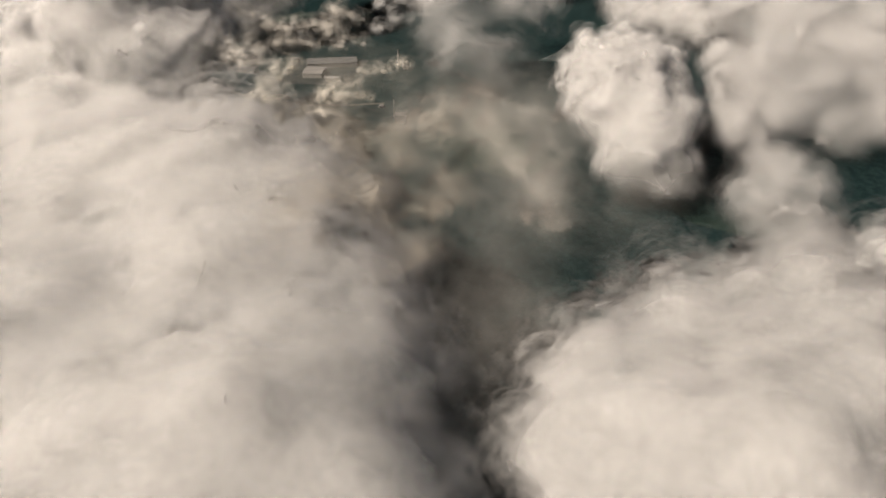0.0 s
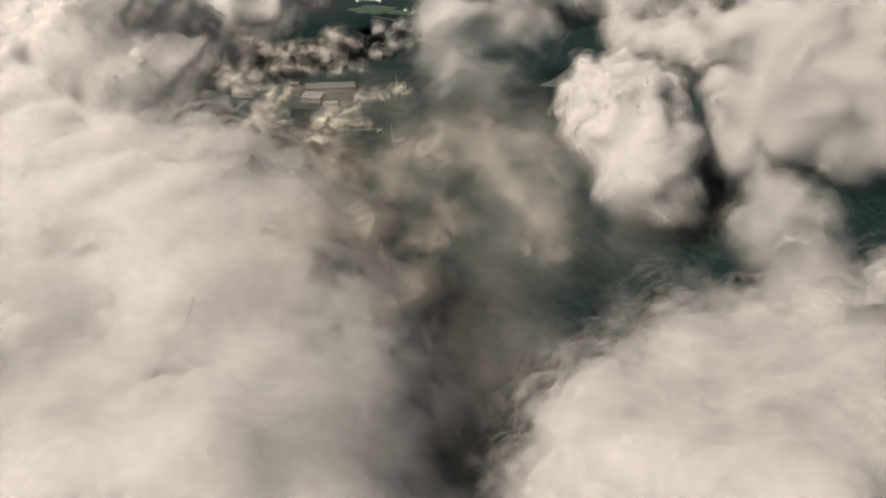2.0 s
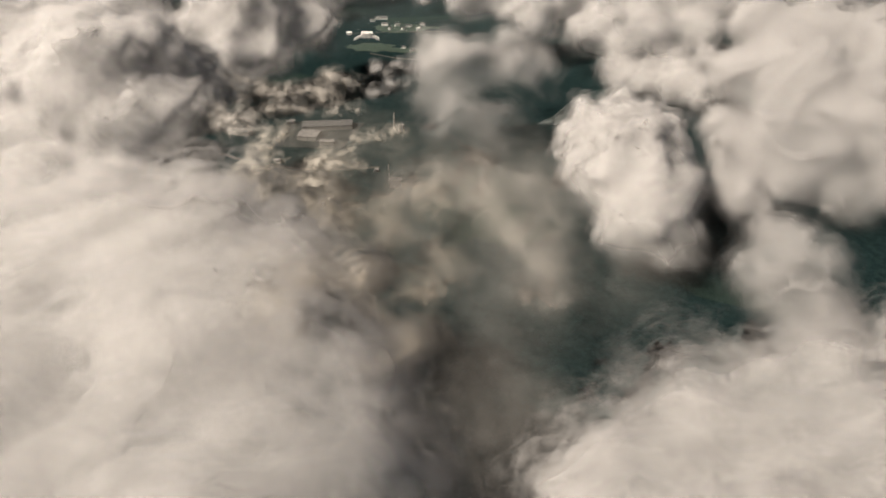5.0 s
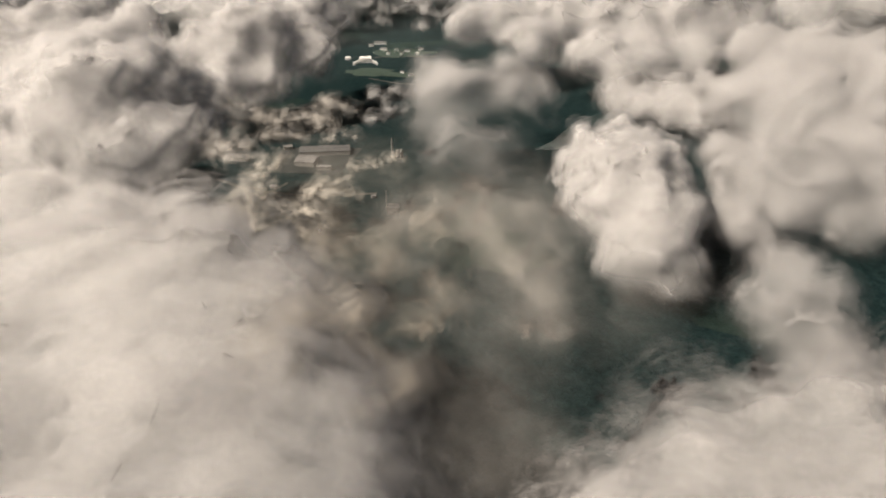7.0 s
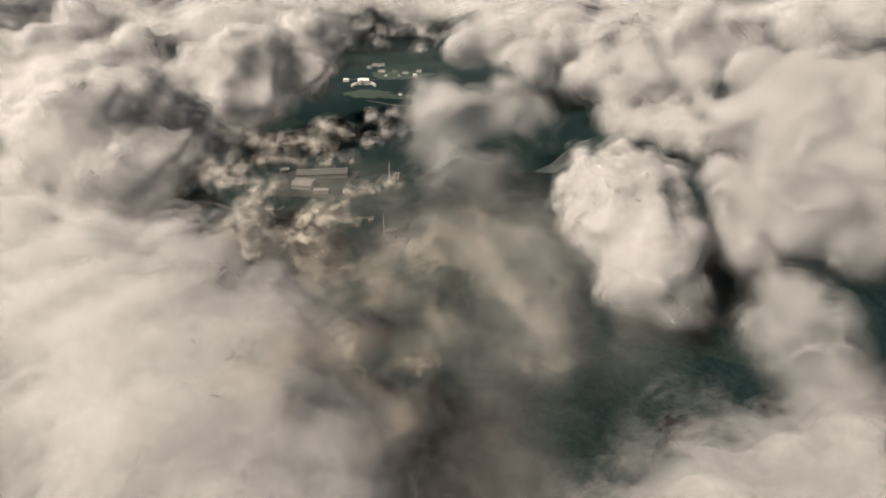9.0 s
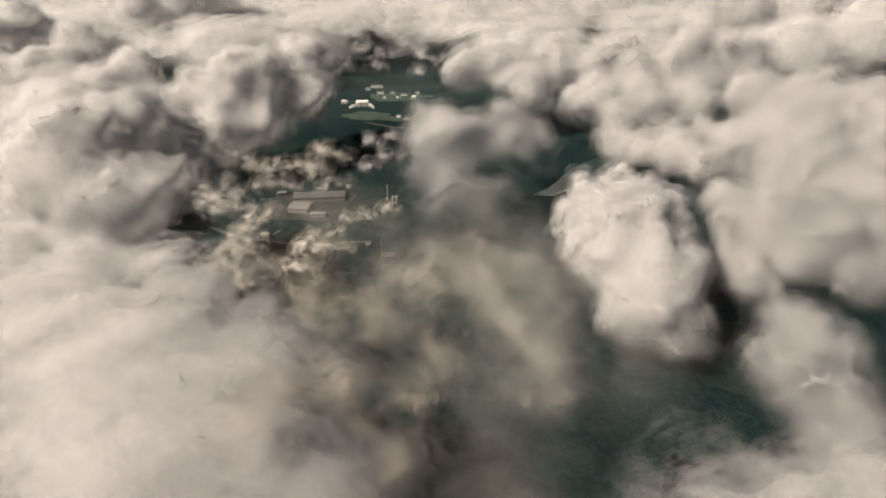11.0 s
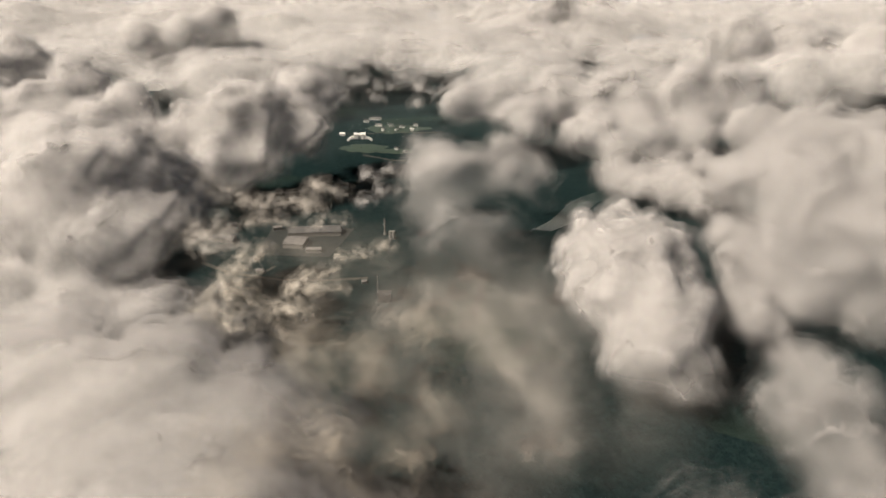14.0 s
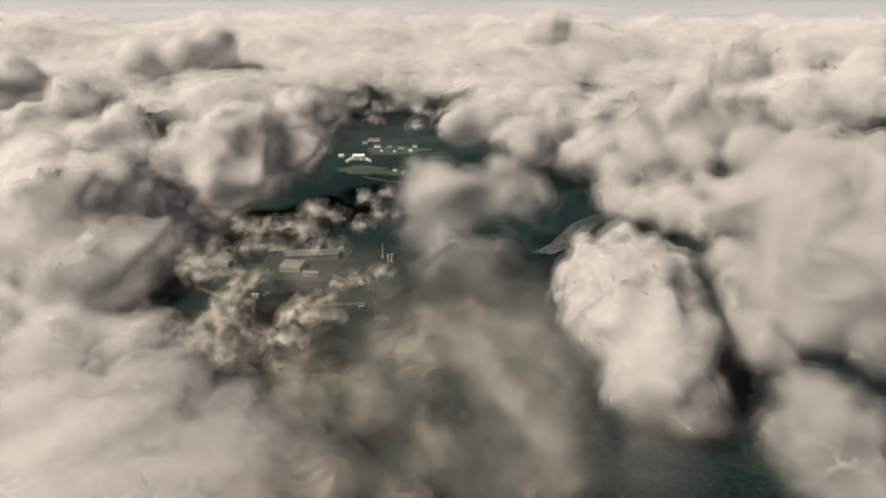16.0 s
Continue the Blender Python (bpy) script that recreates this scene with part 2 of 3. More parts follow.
cloud("towering cream cumulus cloud with a knobbly crown", [(227, 925, 125, 51), (297, 926, 125, 59), (343, 947, 125, 41), (222, 998, 160, 16), (298, 1042, 155, 21), (262, 999, 150, 21), (330, 1012, 140, 25), (268, 861, 85, 82), (310, 842, 80, 66), (274, 794, 45, 80), (305, 761, 20, 71), (217, 903, 95, 48), (376, 946, 90, 32), (202, 956, 120, 26), (280, 885, 105, 71), (290, 819, 65, 77)],
      voxel=4.5, seed=4, spread=0.55, soft=6, base=(45, 175))
cloud("hazy grey cloud with a rounded brighter top", [(84, 1514, 140, 43), (154, 1345, 135, 56), (202, 1301, 130, 30), (0, 1393, 125, 52), (40, 1206, 110, 96), (121, 1207, 110, 81), (-24, 1138, 105, 46), (53, 1017, 90, 82), (128, 1047, 110, 37), (-34, 1298, 115, 39), (106, 1469, 140, 41), (-76, 1276, 100, 23), (207, 1225, 70, 42), (-7, 1017, 90, 52), (111, 982, 70, 59)],
      voxel=7.5, seed=5, base=(100, 215), dense=0.2, thick=0.35, relief=0.7, soft=14)
cloud("long pale bank of cumulus in the distance", [(94, 1897, 140, 69), (181, 1899, 140, 75), (355, 1909, 150, 101), (494, 1839, 150, 103), (648, 1843, 150, 107), (791, 1819, 150, 102), (1027, 1951, 150, 107), (1243, 2040, 150, 122), (1299, 1920, 150, 128), (248, 1795, 110, 72), (391, 1693, 100, 78), (538, 1706, 90, 79), (661, 1708, 90, 72), (95, 1739, 120, 49), (458, 1609, 60, 82), (552, 1524, 60, 71)],
      voxel=10, seed=6, dense=0.5, thick=0.65, spread=0.7, soft=5, base=(0, 120))
cloud("broad cream cumulus cloud with billowing crown", [(774, 1552, 120, 93), (860, 1485, 120, 99), (941, 1444, 120, 94), (608, 1270, 105, 71), (652, 1169, 100, 104), (738, 1143, 90, 102), (616, 1392, 110, 44), (546, 1002, 75, 76), (609, 984, 75, 80), (699, 976, 70, 76), (579, 1434, 115, 31), (912, 1276, 110, 108), (557, 1116, 75, 38), (512, 951, 55, 41), (568, 1306, 80, 44), (638, 1084, 80, 92), (718, 1340, 110, 90), (696, 1012, 75, 87), (532, 912, 55, 49), (640, 900, 40, 58), (720, 870, 40, 66), (610, 850, 20, 46)],
      voxel=9.5, seed=7, dense=0.3, thick=0.5, spread=0.6, relief=1.2, soft=6, base=(10, 130))
cloud("narrow rounded cloud lobe with a pale crown", [(441, 740, 75, 40), (452, 700, 50, 49), (407, 647, 40, 55), (457, 867, 60, 27), (409, 710, 30, 51), (423, 627, 30, 62)],
      voxel=5, seed=8, dense=0.25, spread=0.9, base=(0, 125), soft=14, thick=0.36, grit=0.5, relief=0.6)
cloud("dim grey cloud lobe pressed between taller cumulus clouds", [(505, 1085, 75, 44), (484, 1015, 65, 42), (462, 945, 55, 42), (448, 870, 45, 42), (520, 1140, 60, 50)],
      voxel=5, seed=14, dense=0.3, spread=0.9, base=(-10, 120), thick=0.55, soft=14)
cloud("brownish slope of thin cloud above a lake", [(470, 1490, 40, 50), (540, 1440, 45, 60), (595, 1380, 45, 55), (570, 1325, 40, 45), (430, 1560, 40, 50)],
      voxel=8, seed=15, dense=0.4, spread=1.1, base=(-30, 90), thick=0.8, puff=0.6, rise=14, soft=14)
cloud("pale distant cumulus bank with lumpy top", [(-1076, 1827, 200, 103), (-836, 1673, 200, 78), (-663, 1532, 195, 59), (-1175, 1747, 200, 113), (-879, 1564, 180, 76), (-702, 1480, 170, 60), (-670, 1707, 190, 42), (-836, 1533, 130, 101), (-654, 1491, 130, 74), (-1071, 1590, 140, 130), (-660, 1260, 100, 92), (-560, 1300, 90, 72), (-780, 1340, 110, 105), (-930, 1400, 120, 120)],
      voxel=10, seed=9, spread=0.5, soft=5, base=(-40, 70))
cloud("large cumulus cloud with bluish grey shaded base", [(-533, 1887, 215, 101), (-430, 1918, 215, 115), (-293, 1674, 195, 73), (-587, 1729, 200, 84), (-410, 1511, 170, 99), (-308, 1541, 150, 73), (-511, 1479, 165, 63), (-462, 1416, 170, 23), (-372, 1456, 110, 73), (-412, 1618, 190, 39), (-442, 1427, 100, 77), (-569, 1492, 130, 68)],
      voxel=8, seed=10, spread=0.65, soft=5, base=(-60, 70))
cloud("grey ragged cloud top near the horizon", [(-765, 2916, 300, 89), (-597, 2782, 290, 76), (-426, 2564, 270, 66), (-303, 2480, 260, 48), (-802, 2578, 260, 83), (-875, 2486, 240, 80), (-1030, 2477, 240, 80)],
      voxel=16, seed=11, spread=0.80, base=(100, 220))
cloud("flat cream cloud field in the distance", [(-163, 2609, 200, 77), (-15, 2614, 190, 85), (144, 2809, 210, 92), (331, 3067, 230, 105), (563, 3426, 250, 123), (27, 2345, 160, 50)],
      voxel=14, seed=12, spread=1.0, base=(90, 190))
cloud("lumpy cream cumulus bank near the horizon", [(548, 2413, 220, 79), (718, 2421, 220, 83), (836, 2300, 200, 87), (1063, 2439, 220, 116), (1269, 2449, 220, 112), (1540, 2672, 235, 92), (1434, 2258, 210, 111), (810, 2910, 260, 104), (1135, 3230, 270, 121), (1472, 3467, 280, 124), (1778, 3756, 290, 135), (732, 3195, 270, 104), (1571, 2950, 250, 87)],
      voxel=14, seed=13, spread=1.0, base=(60, 170))
# the warm tint stands in for sunlight coming through this thin vapour
cloud("thin brownish haze trailing off the cloud bank", [(-60, 470, 190, 38), (-105, 440, 205, 42), (-35, 425, 170, 34), (-15, 500, 165, 34), (-70, 540, 180, 40), (-124, 651, 155, 40), (-88, 660, 155, 41), (-46, 615, 150, 43), (-90, 577, 150, 52), (-17, 665, 145, 39), (-42, 532, 150, 48), (4, 722, 140, 30), (-152, 684, 165, 25), (0, 594, 130, 35)],
      voxel=7, torn=True, rise=8, flat=0.6, relief=1.0, grit=0.6, count=8, flank=(-0.4, 0.3), seed=21, base=(40, 150), thick=0.5, tint=(0.9, 0.84, 0.74))
cloud("dim ragged mist over the dark gap", [(10, 825, 130, 41), (62, 773, 115, 42), (129, 827, 105, 49), (90, 718, 100, 37), (120, 674, 90, 35), (162, 767, 80, 33), (69, 875, 110, 44), (86, 559, 130, 21), (136, 624, 70, 33), (-34, 761, 130, 32)],
      voxel=7, torn=True, rise=8, flat=0.6, relief=1.0, grit=0.45, count=8, flank=(-0.4, 0.3), seed=22, base=(10, 130), thick=0.26, tint=(0.9, 0.86, 0.8))
cloud("frayed thin edge of a pale cloud bank", [(134, 396, 120, 29), (95, 371, 115, 24), (175, 442, 115, 31), (221, 491, 110, 31), (268, 482, 110, 30), (68, 330, 120, 18)],
      voxel=7, torn=True, rise=8, flat=0.6, relief=1.0, grit=0.7, count=14, flank=(-0.1, 0.5), seed=30, base=(20, 170), thick=0.4, spread=1.3)
cloud("golden torn wisp of cloud over dark fields", [(-208, 851, 178, 14), (-214, 824, 176, 16), (-220, 792, 174, 18), (-223, 756, 172, 21), (-228, 718, 170, 23), (-206, 756, 165, 15), (-185, 735, 160, 16), (-202, 701, 160, 23)],
      voxel=7, torn=True, rise=8, flat=0.6, relief=1.0, grit=1.3, seed=23, base=(60, 150), thick=1.3, tint=(0.92, 0.88, 0.8))
cloud("torn sunlit wisp of cloud over dark fields", [(-109, 854, 165, 11), (-125, 824, 165, 15), (-140, 795, 165, 17), (-150, 769, 165, 15), (-123, 771, 160, 16), (-155, 735, 160, 16), (-106, 788, 158, 12), (-134, 732, 155, 18), (-85, 883, 155, 16), (-62, 919, 150, 17)],
      voxel=7, torn=True, rise=8, flat=0.6, relief=1.0, grit=1.3, seed=24, base=(60, 150), thick=1.3, tint=(0.92, 0.88, 0.8))
cloud("small torn wisps drifting over dark woodland", [(-179, 1096, 170, 23), (-200, 1029, 172, 23), (-231, 1017, 172, 18), (-174, 1000, 170, 20), (-148, 1097, 165, 18), (-240, 958, 170, 19), (-203, 963, 168, 16), (-155, 960, 165, 14), (-277, 1033, 170, 20), (-127, 983, 160, 16)],
      voxel=7, torn=True, rise=12, puff=1.8, flat=0.6, relief=1.0, grit=1.3, seed=25, base=(60, 150), thick=0.75, tint=(0.92, 0.88, 0.82))
cloud("small torn wisps beside a tall cumulus cloud", [(-317, 983, 185, 22), (-278, 919, 178, 21), (-268, 856, 175, 21), (-296, 879, 180, 24), (-255, 879, 172, 16), (-320, 1081, 175, 19), (-361, 1091, 190, 23)],
      voxel=7, torn=True, rise=8, flat=0.6, relief=1.0, grit=1.3, seed=27, base=(60, 150), thick=1.2, tint=(0.93, 0.9, 0.85))
cloud("faint scraps of cloud over distant woodland", [(-119, 1286, 130, 23), (-82, 1222, 125, 22), (-115, 1152, 130, 17), (-81, 1352, 120, 20)],
      voxel=7, torn=True, rise=8, flat=0.6, relief=1.0, grit=0.9, seed=28, base=(40, 130), thick=1.0)
cloud("scattered small puffs of cloud over distant fields", [(-241, 2524, 160, 46), (-150, 2398, 160, 43), (-225, 2178, 150, 32), (-146, 2085, 150, 24), (-84, 2234, 150, 40), (-26, 2045, 150, 34), (-287, 2392, 160, 35), (-170, 1966, 140, 23), (-40, 1940, 130, 22)],
      voxel=7, torn=True, rise=12, puff=1.8, flat=0.5, relief=1.6, seed=29, base=(-20, 80), thick=0.8)



def cloud_sea(label, y0, y1, half, step, level, seed):
    """The far cloud deck: heaped tops over a wide stretch, with its veils."""
    xs, ys = np.arange(-half, half + 1, step), np.arange(y0, y1 + 1, step)
    gx, gy = np.meshgrid(xs, ys)
    flat = np.stack([gx.ravel(), gy.ravel(), np.full(gx.size, 31.0 * seed)], 1)
    wide = grain(flat, 700) * 0.6 + grain(flat, 320) * 0.4
    heaps = billow(flat * (0.55, 1, 1) + 5, 210, 4)
    away = (gy.ravel() - 2350) / 2550
    z = level + (wide - 0.5) * 230 + heaps * 40 + 56 * np.maximum(away, 0)
    opening = ((gx.ravel() + 120) / 300) ** 2 + ((gy.ravel() - 2030) / 480) ** 2
    z -= 170 * np.exp(-opening ** 2) + 70 * np.maximum(-away, 0) + 220 * ramp(-gy.ravel(), -2050, -1760)
    p = flat.copy()
    p[:, 2] = z
    w, h = len(xs), len(ys)
    i = (np.arange(h - 1)[:, None] * w + np.arange(w - 1)[None]).ravel()
    f = np.stack([i, i + 1, i + w + 1, i + w], 1)
    ob = tagged(new("cloud_deck"), label, "cloud deck", kind="stuff")
    for k, (rise, veil) in enumerate(((0, 1.0), (10, 0.35), (22, 0.3), (36, 0.25))):
        q = p + (0, 0, rise)
        q[:, 2] += rise * 0.6 * (grain(p + 40 * k, 90) - 0.5)
        stuff = vapour("far_vapour", veil, scale=0.012, cover=None if k == 0 else (0.3, 0.6))
        a, b, c = trimmed(q, f, ramp(q[:, 2] + 130 * (grain(p, 120) - 0.5), level - 55, level - 5))
        part("core" if k == 0 else "veil", mesh_of("deck", a, b, stuff, 3, c), ob)
    return ob


cloud_sea("pale lumpy cloud deck reaching to the horizon", 1750, 4900, 3600, 22, 185, 3)


def spread_out(half, y0, y1, step, level, roll, size, seed):
    """A wide wavy sheet: points and faces."""
    xs, ys = np.arange(-half, half + 1, step), np.arange(y0, y1 + 1, step)
    gx, gy = np.meshgrid(xs, ys)
    p = np.stack([gx.ravel(), gy.ravel(), np.full(gx.size, level)], 1).astype(float)
    p[:, 2] += roll * (grain(p + 60 * seed, size) - 0.5)
    w = len(xs)
    i = (np.arange(len(ys) - 1)[:, None] * w + np.arange(w - 1)[None]).ravel()
    return p, np.stack([i, i + 1, i + w + 1, i + w], 1)


def scatter(n, alpha, colour):
    """Vapour that hides as much as alpha says."""
    body = n.add("MixShader", {0: 0.5, 1: n.add("BsdfDiffuse", {"Color": (*colour, 1)}).outputs[0], 2: n.add("BsdfTranslucent", {"Color": (*colour, 1)}).outputs[0]})
    return n.done(n.add("MixShader", {0: alpha, 1: n.add("BsdfTransparent").outputs[0], 2: body.outputs[0]}).outputs[0])


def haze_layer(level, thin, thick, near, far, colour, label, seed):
    """A see-through tinted sheet that stands in for aerial haze; it thickens with distance."""
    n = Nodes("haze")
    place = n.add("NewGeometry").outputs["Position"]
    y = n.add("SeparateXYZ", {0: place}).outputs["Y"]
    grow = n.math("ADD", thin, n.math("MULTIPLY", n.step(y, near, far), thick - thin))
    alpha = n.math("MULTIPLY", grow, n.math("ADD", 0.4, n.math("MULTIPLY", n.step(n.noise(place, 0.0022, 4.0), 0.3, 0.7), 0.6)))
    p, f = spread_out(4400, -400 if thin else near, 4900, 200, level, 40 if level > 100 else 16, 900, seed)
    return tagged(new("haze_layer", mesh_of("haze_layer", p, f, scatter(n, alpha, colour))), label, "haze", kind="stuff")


# bright sheets that whiten the distance in place of aerial haze
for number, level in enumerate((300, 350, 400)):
    haze_layer(level, 0.0, 0.17, 1800.0, 3600.0, (0.95, 0.94, 0.92), "thin bright sheet standing in for haze over the distant cloud deck", number)
# low sheets whose bluish colour paints aerial haze over the dark ground
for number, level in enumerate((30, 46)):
    haze_layer(level, 0.005, 0.06, 1400.0, 2800.0, (0.62, 0.78, 0.8), "thin bluish sheet standing in for aerial haze low over the ground", 7 + number)


def mist_patch(x, y, wide, deep, low, high, layers, thick, seed, tint, label):
    """Layers of drifting mist that thin out towards the rim and are full of holes."""
    ob = tagged(new("mist"), label, "mist", kind="stuff")
    for k in range(layers):
        level = low + (high - low) * k / (layers - 1)
        n = Nodes("mist")
        place = n.add("NewGeometry").outputs["Position"]
        axes = n.add("SeparateXYZ", {0: place})
        u = n.math("DIVIDE", n.math("SUBTRACT", axes.outputs["X"], float(x)), float(wide))
        v = n.math("DIVIDE", n.math("SUBTRACT", axes.outputs["Y"], float(y)), float(deep))
        rim = n.step(n.math("ADD", n.math("MULTIPLY", u, u), n.math("MULTIPLY", v, v)), 1.0, 0.1)
        holes = n.add("TexNoise", {"Vector": place, "Scale": 0.011, "Detail": 5.0, "Roughness": 0.55, "Distortion": 0.5}).outputs[0]
        alpha = n.math("MULTIPLY", rim, n.math("MULTIPLY", n.step(holes, 0.34, 0.72), thick))
        p, f = spread_out(max(wide, deep), -max(wide, deep), max(wide, deep), 14, level, 46, 110, seed + k)
        p[:, :2] += (x, y)
        keep = ((p[f[:, 0], 0] - x) / wide) ** 2 + ((p[f[:, 0], 1] - y) / deep) ** 2 < 1.15
        part("layer", mesh_of("layer", p, f[keep], scatter(n, alpha, tint)), ob)
    return ob


mist_patch(115, 790, 255, 270, 55, 140, 6, 0.06, 3, (0.88, 0.86, 0.82), "dim smoky mist deep between the clouds")
# extra mist, added to lift the shadow that the left bank casts on the ground
mist_patch(20, 470, 130, 220, 70, 150, 5, 0.06, 43, (0.88, 0.86, 0.82), "thin mist added to lighten the dark gap between cloud banks")
mist_patch(-150, 900, 230, 160, 110, 160, 4, 0.05, 23, (0.92, 0.88, 0.8), "ragged scraps of mist over dark fields")


# ---- on the ground ----
def plain(name, colour, wear, rough=0.8, scale=0.25):
    """Paint, metal sheet or masonry with patches of wear."""
    n = Nodes(name)
    place = n.add("NewGeometry").outputs["Position"]
    blotch = n.math("MULTIPLY", n.step(n.noise(place, scale, 5.0, 0.65), 0.35, 0.75), wear)
    col = n.mix(blotch, (*colour, 1), (*[c * 0.55 for c in colour], 1))
    bump = n.add("Bump", {"Height": n.noise(place, scale * 6), "Distance": 0.1, "Strength": 0.3})
    return n.done(n.add("BsdfPrincipled", {"Base Color": col, "Roughness": rough, "Normal": bump.outputs[0]}).outputs[0])


WHITE, GREY_SHEET, PALE_SHEET = plain("white_render", (0.78, 0.77, 0.74), 0.3), plain("grey_sheet_roof", (0.08, 0.08, 0.08), 0.5, 0.7), plain("pale_sheet_roof", (0.15, 0.145, 0.14), 0.4, 0.7)
CONCRETE, DARK_ROOF, ASPHALT = plain("concrete", (0.22, 0.215, 0.2), 0.4), plain("dark_roof", (0.03, 0.03, 0.03), 0.4), plain("asphalt", (0.012, 0.017, 0.016), 0.5)
GRASS = plain("rough_grass", (0.022, 0.044, 0.03), 0.6, 0.95, 0.03)
TRACK = plain("gravel_track", (0.05, 0.05, 0.042), 0.4, 0.95, 0.1)


def solid(parts):
    """One bmesh of boxes (x, y, z of the base's middle, width, depth, height), with their upright edges rounded off."""
    bm = bmesh.new()
    for x, y, z, w, d, h in parts:
        bmesh.ops.create_cube(bm, size=1, matrix=Matrix.Translation((x, y, z + h / 2)) @ Matrix.Diagonal((w, d, h, 1)))
    bmesh.ops.bevel(bm, geom=bm.edges[:], offset=0.12, segments=1, affect="EDGES")
    return bm


def put(name, bm, material, parent, label=""):
    me = bpy.data.meshes.new(name)
    bm.to_mesh(me)
    bm.free()
    me.materials.append(material)
    return part(name, me, parent, label)


def gable(w, d, z, rise, over=0.6):
    """A pitched roof of some thickness with its ridge along the width."""
    bm = bmesh.new()
    rows = []
    for x in (-w / 2 - over, w / 2 + over):
        rows.append([bm.verts.new((x, y, h)) for y, h in ((-d / 2 - over, z), (0, z + rise), (d / 2 + over, z), (d / 2 + over, z - 0.35), (0, z + rise - 0.35), (-d / 2 - over, z - 0.35))])
    a, b = rows
    for k in range(6):
        bm.faces.new((a[k], a[(k + 1) % 6], b[(k + 1) % 6], b[k]))
    bm.faces.new((a[0], a[5], a[4], a[1]))
    bm.faces.new((a[1], a[4], a[3], a[2]))
    bm.faces.new((b[1], b[4], b[5], b[0]))
    bm.faces.new((b[2], b[3], b[4], b[1]))
    bmesh.ops.recalc_face_normals(bm, faces=bm.faces[:])
    return bm


def building(name, label, category, x, y, turn, w, d, h, rise, wall, roof, group=""):
    ob = tagged(new(name), label, category, group)
    ob.matrix_world = pose(x, y, 0, 0, 0, turn)
    put("wall", solid([(0, 0, 0, w, d, h)]), wall, ob)
    put("roof", gable(w, d, h + 0.35, rise), roof, ob)
    return ob


def chimney(x, y, h, r, label):
    ob = tagged(new("chimney"), label, "chimney")
    ob.location = (x, y, 0)
    for name, low, high, wide, top, mat in (("plinth", 0, 3, 1.8, 1.6, CONCRETE), ("shaft", 3, h, 1.0, 0.72, CONCRETE), ("rim", h, h + 0.9, 0.95, 0.95, DARK_ROOF)):
        bm = bmesh.new()
        bmesh.ops.create_cone(bm, cap_ends=True, segments=24, radius1=r * wide, radius2=r * top, depth=high - low, matrix=Matrix.Translation((0, 0, (low + high) / 2)))
        put(name, bm, mat, ob)
    return ob


def silo(x, y, h, r):
    ob = tagged(new("silo"), "pale upright storage silo with a shallow cone roof", "silo", "silos beside the chimney")
    ob.location = (x, y, 0)
    for name, low, high, wide, top in (("drum", 0, h, r, r), ("roof", h, h + r * 0.6, r * 1.05, r * 0.15)):
        bm = bmesh.new()
        bmesh.ops.create_cone(bm, cap_ends=True, segments=24, radius1=wide, radius2=top, depth=high - low, matrix=Matrix.Translation((0, 0, (low + high) / 2)))
        put(name, bm, CONCRETE, ob)
    return ob


def sheet(name, outline, height, material, label, category):
    """A flat piece of ground a little above the woodland floor."""
    bm = bmesh.new()
    top = [bm.verts.new((x, y, height)) for x, y in outline]
    low = [bm.verts.new((x, y, -0.5)) for x, y in outline]
    bm.faces.new(top)
    for k in range(len(top)):
        m = (k + 1) % len(top)
        bm.faces.new((low[k], low[m], top[m], top[k]))
    bmesh.ops.recalc_face_normals(bm, faces=bm.faces[:])
    me = bpy.data.meshes.new(name)
    bm.to_mesh(me)
    bm.free()
    me.materials.append(material)
    return tagged(new(name, me), label, category, kind="structure")


def strip(name, points, width, height, material, label):
    """A road along some points."""
    left, right = [], []
    for k, (x, y) in enumerate(points):
        x0, y0 = points[max(k - 1, 0)]
        x1, y1 = points[min(k + 1, len(points) - 1)]
        side = Vector((y0 - y1, x1 - x0)).normalized() * width / 2
        left.append((x + side.x, y + side.y))
        right.append((x - side.x, y - side.y))
    return sheet(name, left + right[::-1], height, material, label, "road")


def blob(x, y, rx, ry, seed, count=22):
    dice = random.Random(seed)
    return [(x + rx * k * math.cos(a), y + ry * k * math.sin(a)) for a, k in ((2 * math.pi * i / count, dice.uniform(0.75, 1.1)) for i in range(count))]


# the white house with its wings, on a clearing
sheet("lawn", blob(-205, 1955, 75, 50, 1), 0.2, GRASS, "pale green clearing before a white house", "lawn")
sheet("field", blob(-120, 2190, 110, 60, 2), 0.2, GRASS, "green field between scattered houses", "field")
sheet("field", blob(-110, 1925, 60, 28, 3), 0.2, GRASS, "small green field at the edge of woodland", "field")
house = tagged(new("white_house"), "large white house with two curved wings", "house")
house.matrix_world = pose(-228, 2067, 0, 0, 0, 4)
put("hall", solid([(0, 0, 0, 34, 18, 13), (-9, -10, 0, 5, 5, 17), (9, -10, 0, 5, 5, 17)]), WHITE, house)
put("roof", gable(35, 20, 13.4, 5), WHITE, house)
for side in (-1, 1):
    wing = solid([(side * (20 + 5 * k), -6 - 3.6 * k * k * 0.7, 0, 6.5, 9, 8 - k * 0.7) for k in range(4)])
    put("wing", wing, WHITE, house)
building("outbuilding", "small white outbuilding with a pitched roof", "building", -287, 2099, 5, 17, 11, 7, 3, WHITE, WHITE)
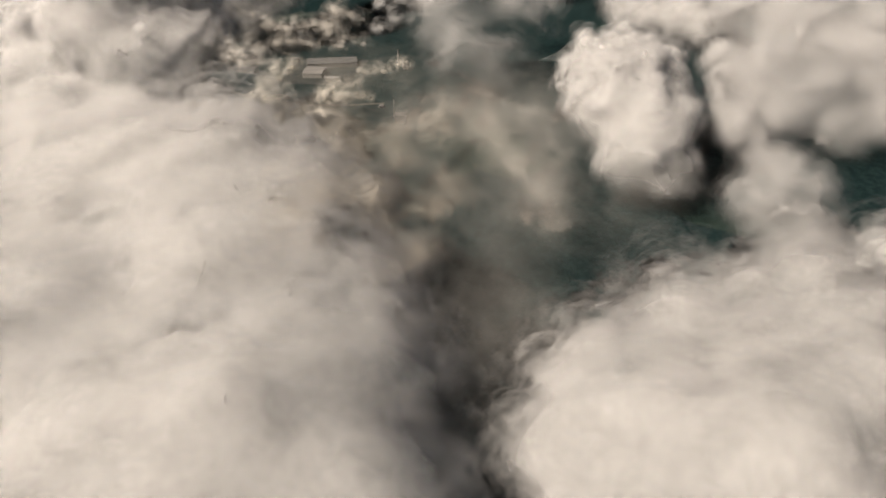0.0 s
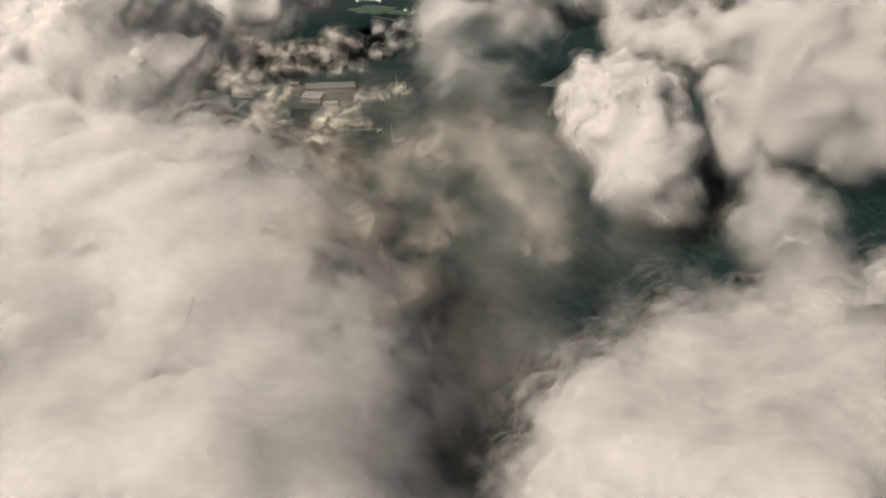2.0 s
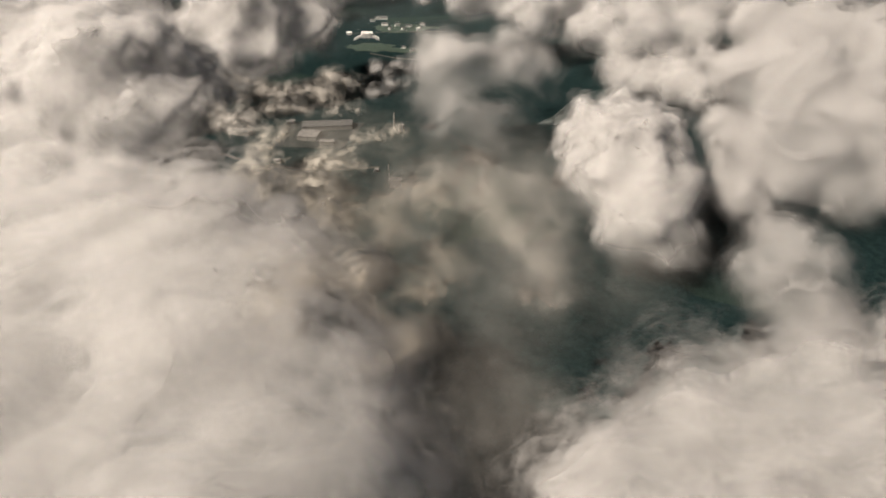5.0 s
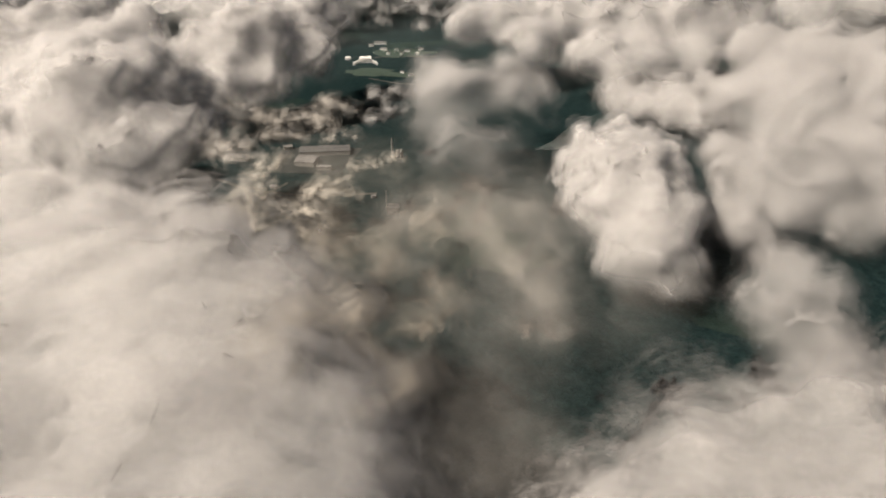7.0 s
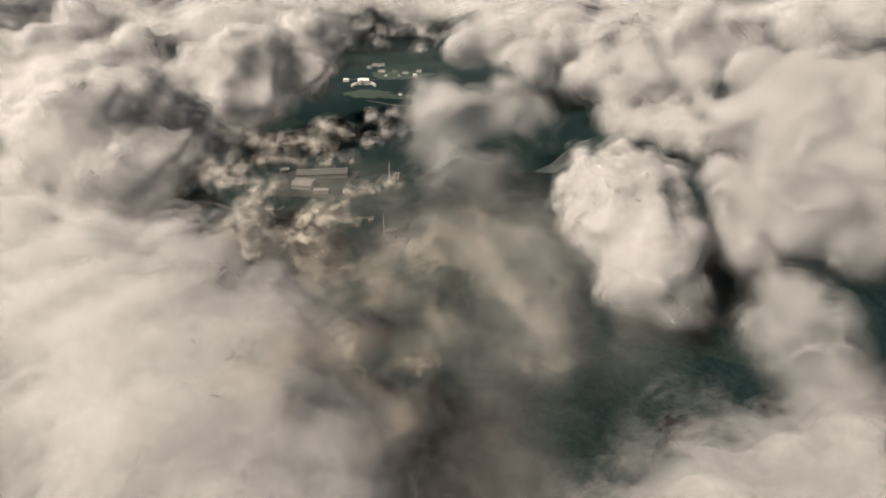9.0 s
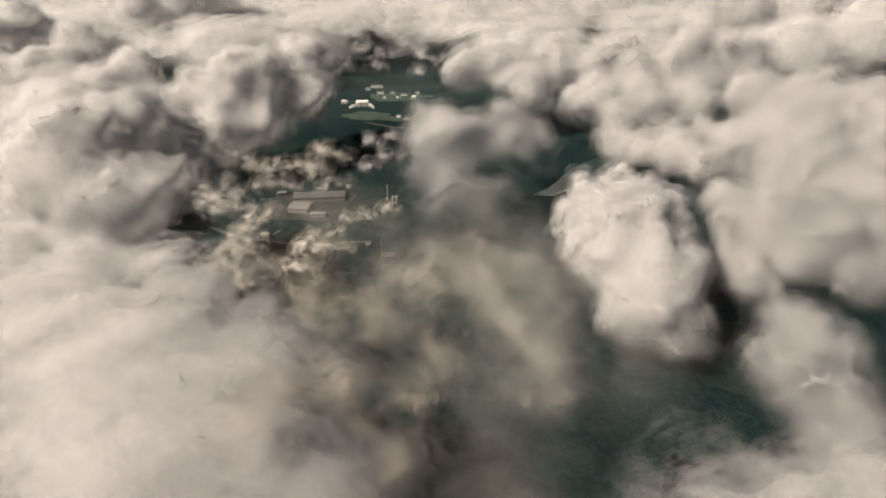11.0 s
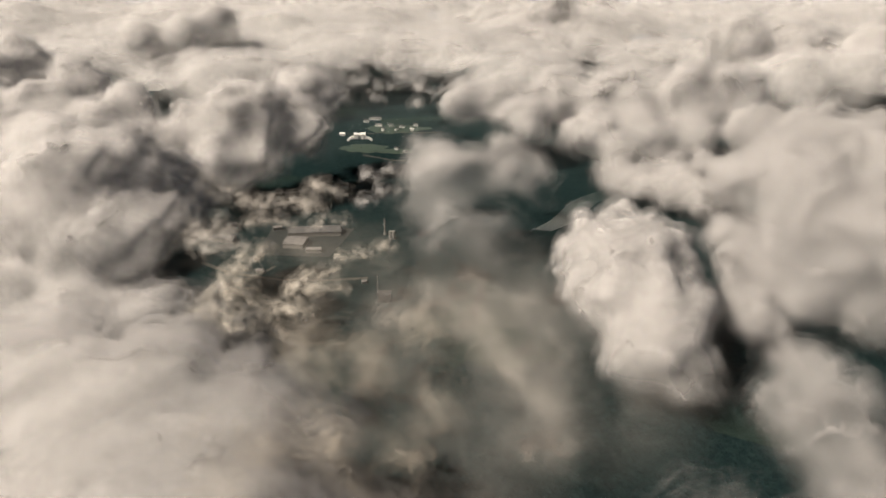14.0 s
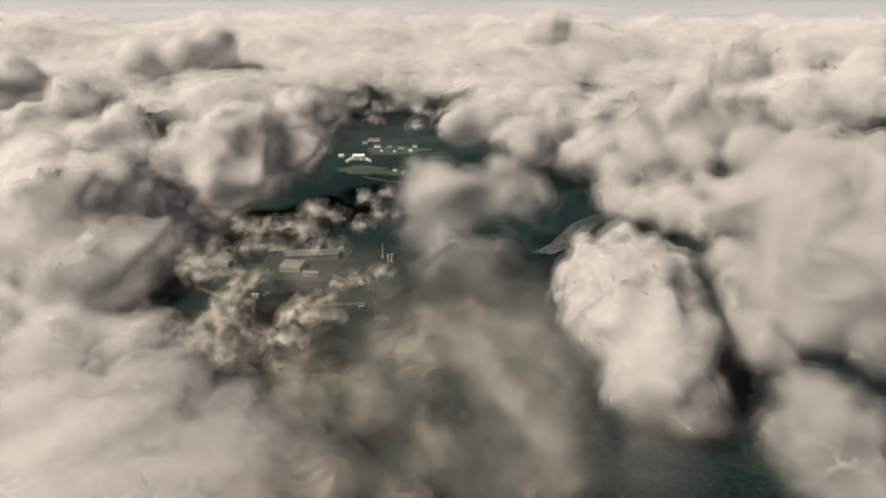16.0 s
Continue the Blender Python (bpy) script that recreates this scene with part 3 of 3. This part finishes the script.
for x, y, turn, w, d, h, wall, roof in (
    (-203, 2315, 3, 42, 14, 7, WHITE, PALE_SHEET), (-184, 2226, -4, 22, 10, 6, WHITE, PALE_SHEET), (-165, 2172, 80, 14, 9, 6, WHITE, GREY_SHEET), (-142, 2222, 12, 15, 9, 6, WHITE, PALE_SHEET),
    (-104, 2205, -8, 18, 9, 6, WHITE, GREY_SHEET), (-71, 2168, 5, 12, 8, 6, WHITE, WHITE), (-120, 2170, 40, 12, 9, 6, WHITE, GREY_SHEET), (-81, 1913, 10, 12, 8, 5, WHITE, GREY_SHEET),
    (-107, 1942, -15, 11, 8, 5, WHITE, GREY_SHEET), (-60, 2230, 0, 16, 9, 6, WHITE, PALE_SHEET), (-230, 2280, 6, 18, 9, 6, WHITE, PALE_SHEET)):
    building("house", "small pale house with a pitched roof", "house", x, y, turn, w, d, h, 3, wall, roof, "scattered houses")

# the works with its halls, chimney and silos
yard = sheet("works_yard", [(-330, 1215), (-190, 1205), (-160, 1345), (-330, 1345)], 0.2, ASPHALT, "dark worn yard round factory halls", "yard")
building("factory_hall", "wide low factory hall with a pale sheet roof", "factory", -264, 1262, -8, 40, 38, 9, 3.5, CONCRETE, PALE_SHEET)
building("factory_hall", "long factory hall with a grey sheet roof", "factory", -236, 1318, 6, 104, 34, 9, 4, CONCRETE, GREY_SHEET)
building("factory_hall", "narrow factory shed with a grey roof", "factory", -224, 1229, 0, 29, 11, 7, 2.5, CONCRETE, PALE_SHEET)
building("warehouse", "dull grey warehouse among trees", "warehouse", -410, 1280, -12, 46, 20, 8, 3, CONCRETE, GREY_SHEET)
building("warehouse", "small grey warehouse with a pitched roof", "warehouse", -416, 1350, 8, 22, 14, 7, 3, CONCRETE, PALE_SHEET)
building("warehouse", "small grey shed beside a factory", "warehouse", -318, 1338, 20, 18, 11, 6, 2.5, CONCRETE, PALE_SHEET)
building("shed", "pale shed beside a road", "shed", -304, 1142, -10, 14, 8, 5, 2, CONCRETE, PALE_SHEET)
building("shed", "tiny white hut beside dark woodland", "shed", -191, 973, 0, 4.5, 4, 3, 1, WHITE, WHITE)
building("shed", "tiny white hut beside dark woodland", "shed", -184, 991, 20, 4, 4, 3, 1, WHITE, WHITE)
building("shed", "small grey hut in the woodland", "shed", -115, 1102, 15, 8, 6, 4, 1.5, CONCRETE, PALE_SHEET)
building("office_block", "dark flat block beside a thin mast", "building", -75, 1040, -6, 20, 15, 15, 0.8, DARK_ROOF, DARK_ROOF)
chimney(-95, 1315, 33, 2.0, "tall slim grey factory chimney")
chimney(-88, 1064, 34, 0.9, "thin grey chimney beside a dark block")
silo(-82, 1293, 16, 3.0)
silo(-75, 1292, 17, 3.0)
strip("road", [(-420, 1180), (-360, 1140), (-313, 1126), (-259, 1112), (-190, 1110), (-110, 1120)], 7, 0.35, TRACK, "pale road crossing dark woodland")
strip("road", [(-283, 1165), (-300, 1135), (-313, 1122)], 6, 0.4, TRACK, "short pale track joining a road")
strip("road", [(-200, 1885), (-159, 1861), (-116, 1835), (-60, 1825)], 7, 0.35, TRACK, "pale road at the edge of a clearing")
strip("road", [(-290, 2120), (-220, 2120), (-150, 2145), (-60, 2140), (30, 2150)], 6, 0.35, TRACK, "pale road between houses")
water = Nodes("still_water")
ripple = water.add("Bump", {"Height": water.noise(water.add("NewGeometry").outputs["Position"], 0.3), "Distance": 0.05, "Strength": 0.4})
WATER = water.done(water.add("BsdfPrincipled", {"Base Color": (0.02, 0.035, 0.035, 1), "Roughness": 0.12, "Normal": ripple.outputs[0]}).outputs[0])
sheet("water", [(205, 1340), (250, 1385), (290, 1455), (330, 1520), (385, 1570), (440, 1610), (480, 1600), (430, 1550), (380, 1500), (340, 1440), (300, 1380), (250, 1335)], 0.3, WATER, "grey still lake between dark banks", "lake")
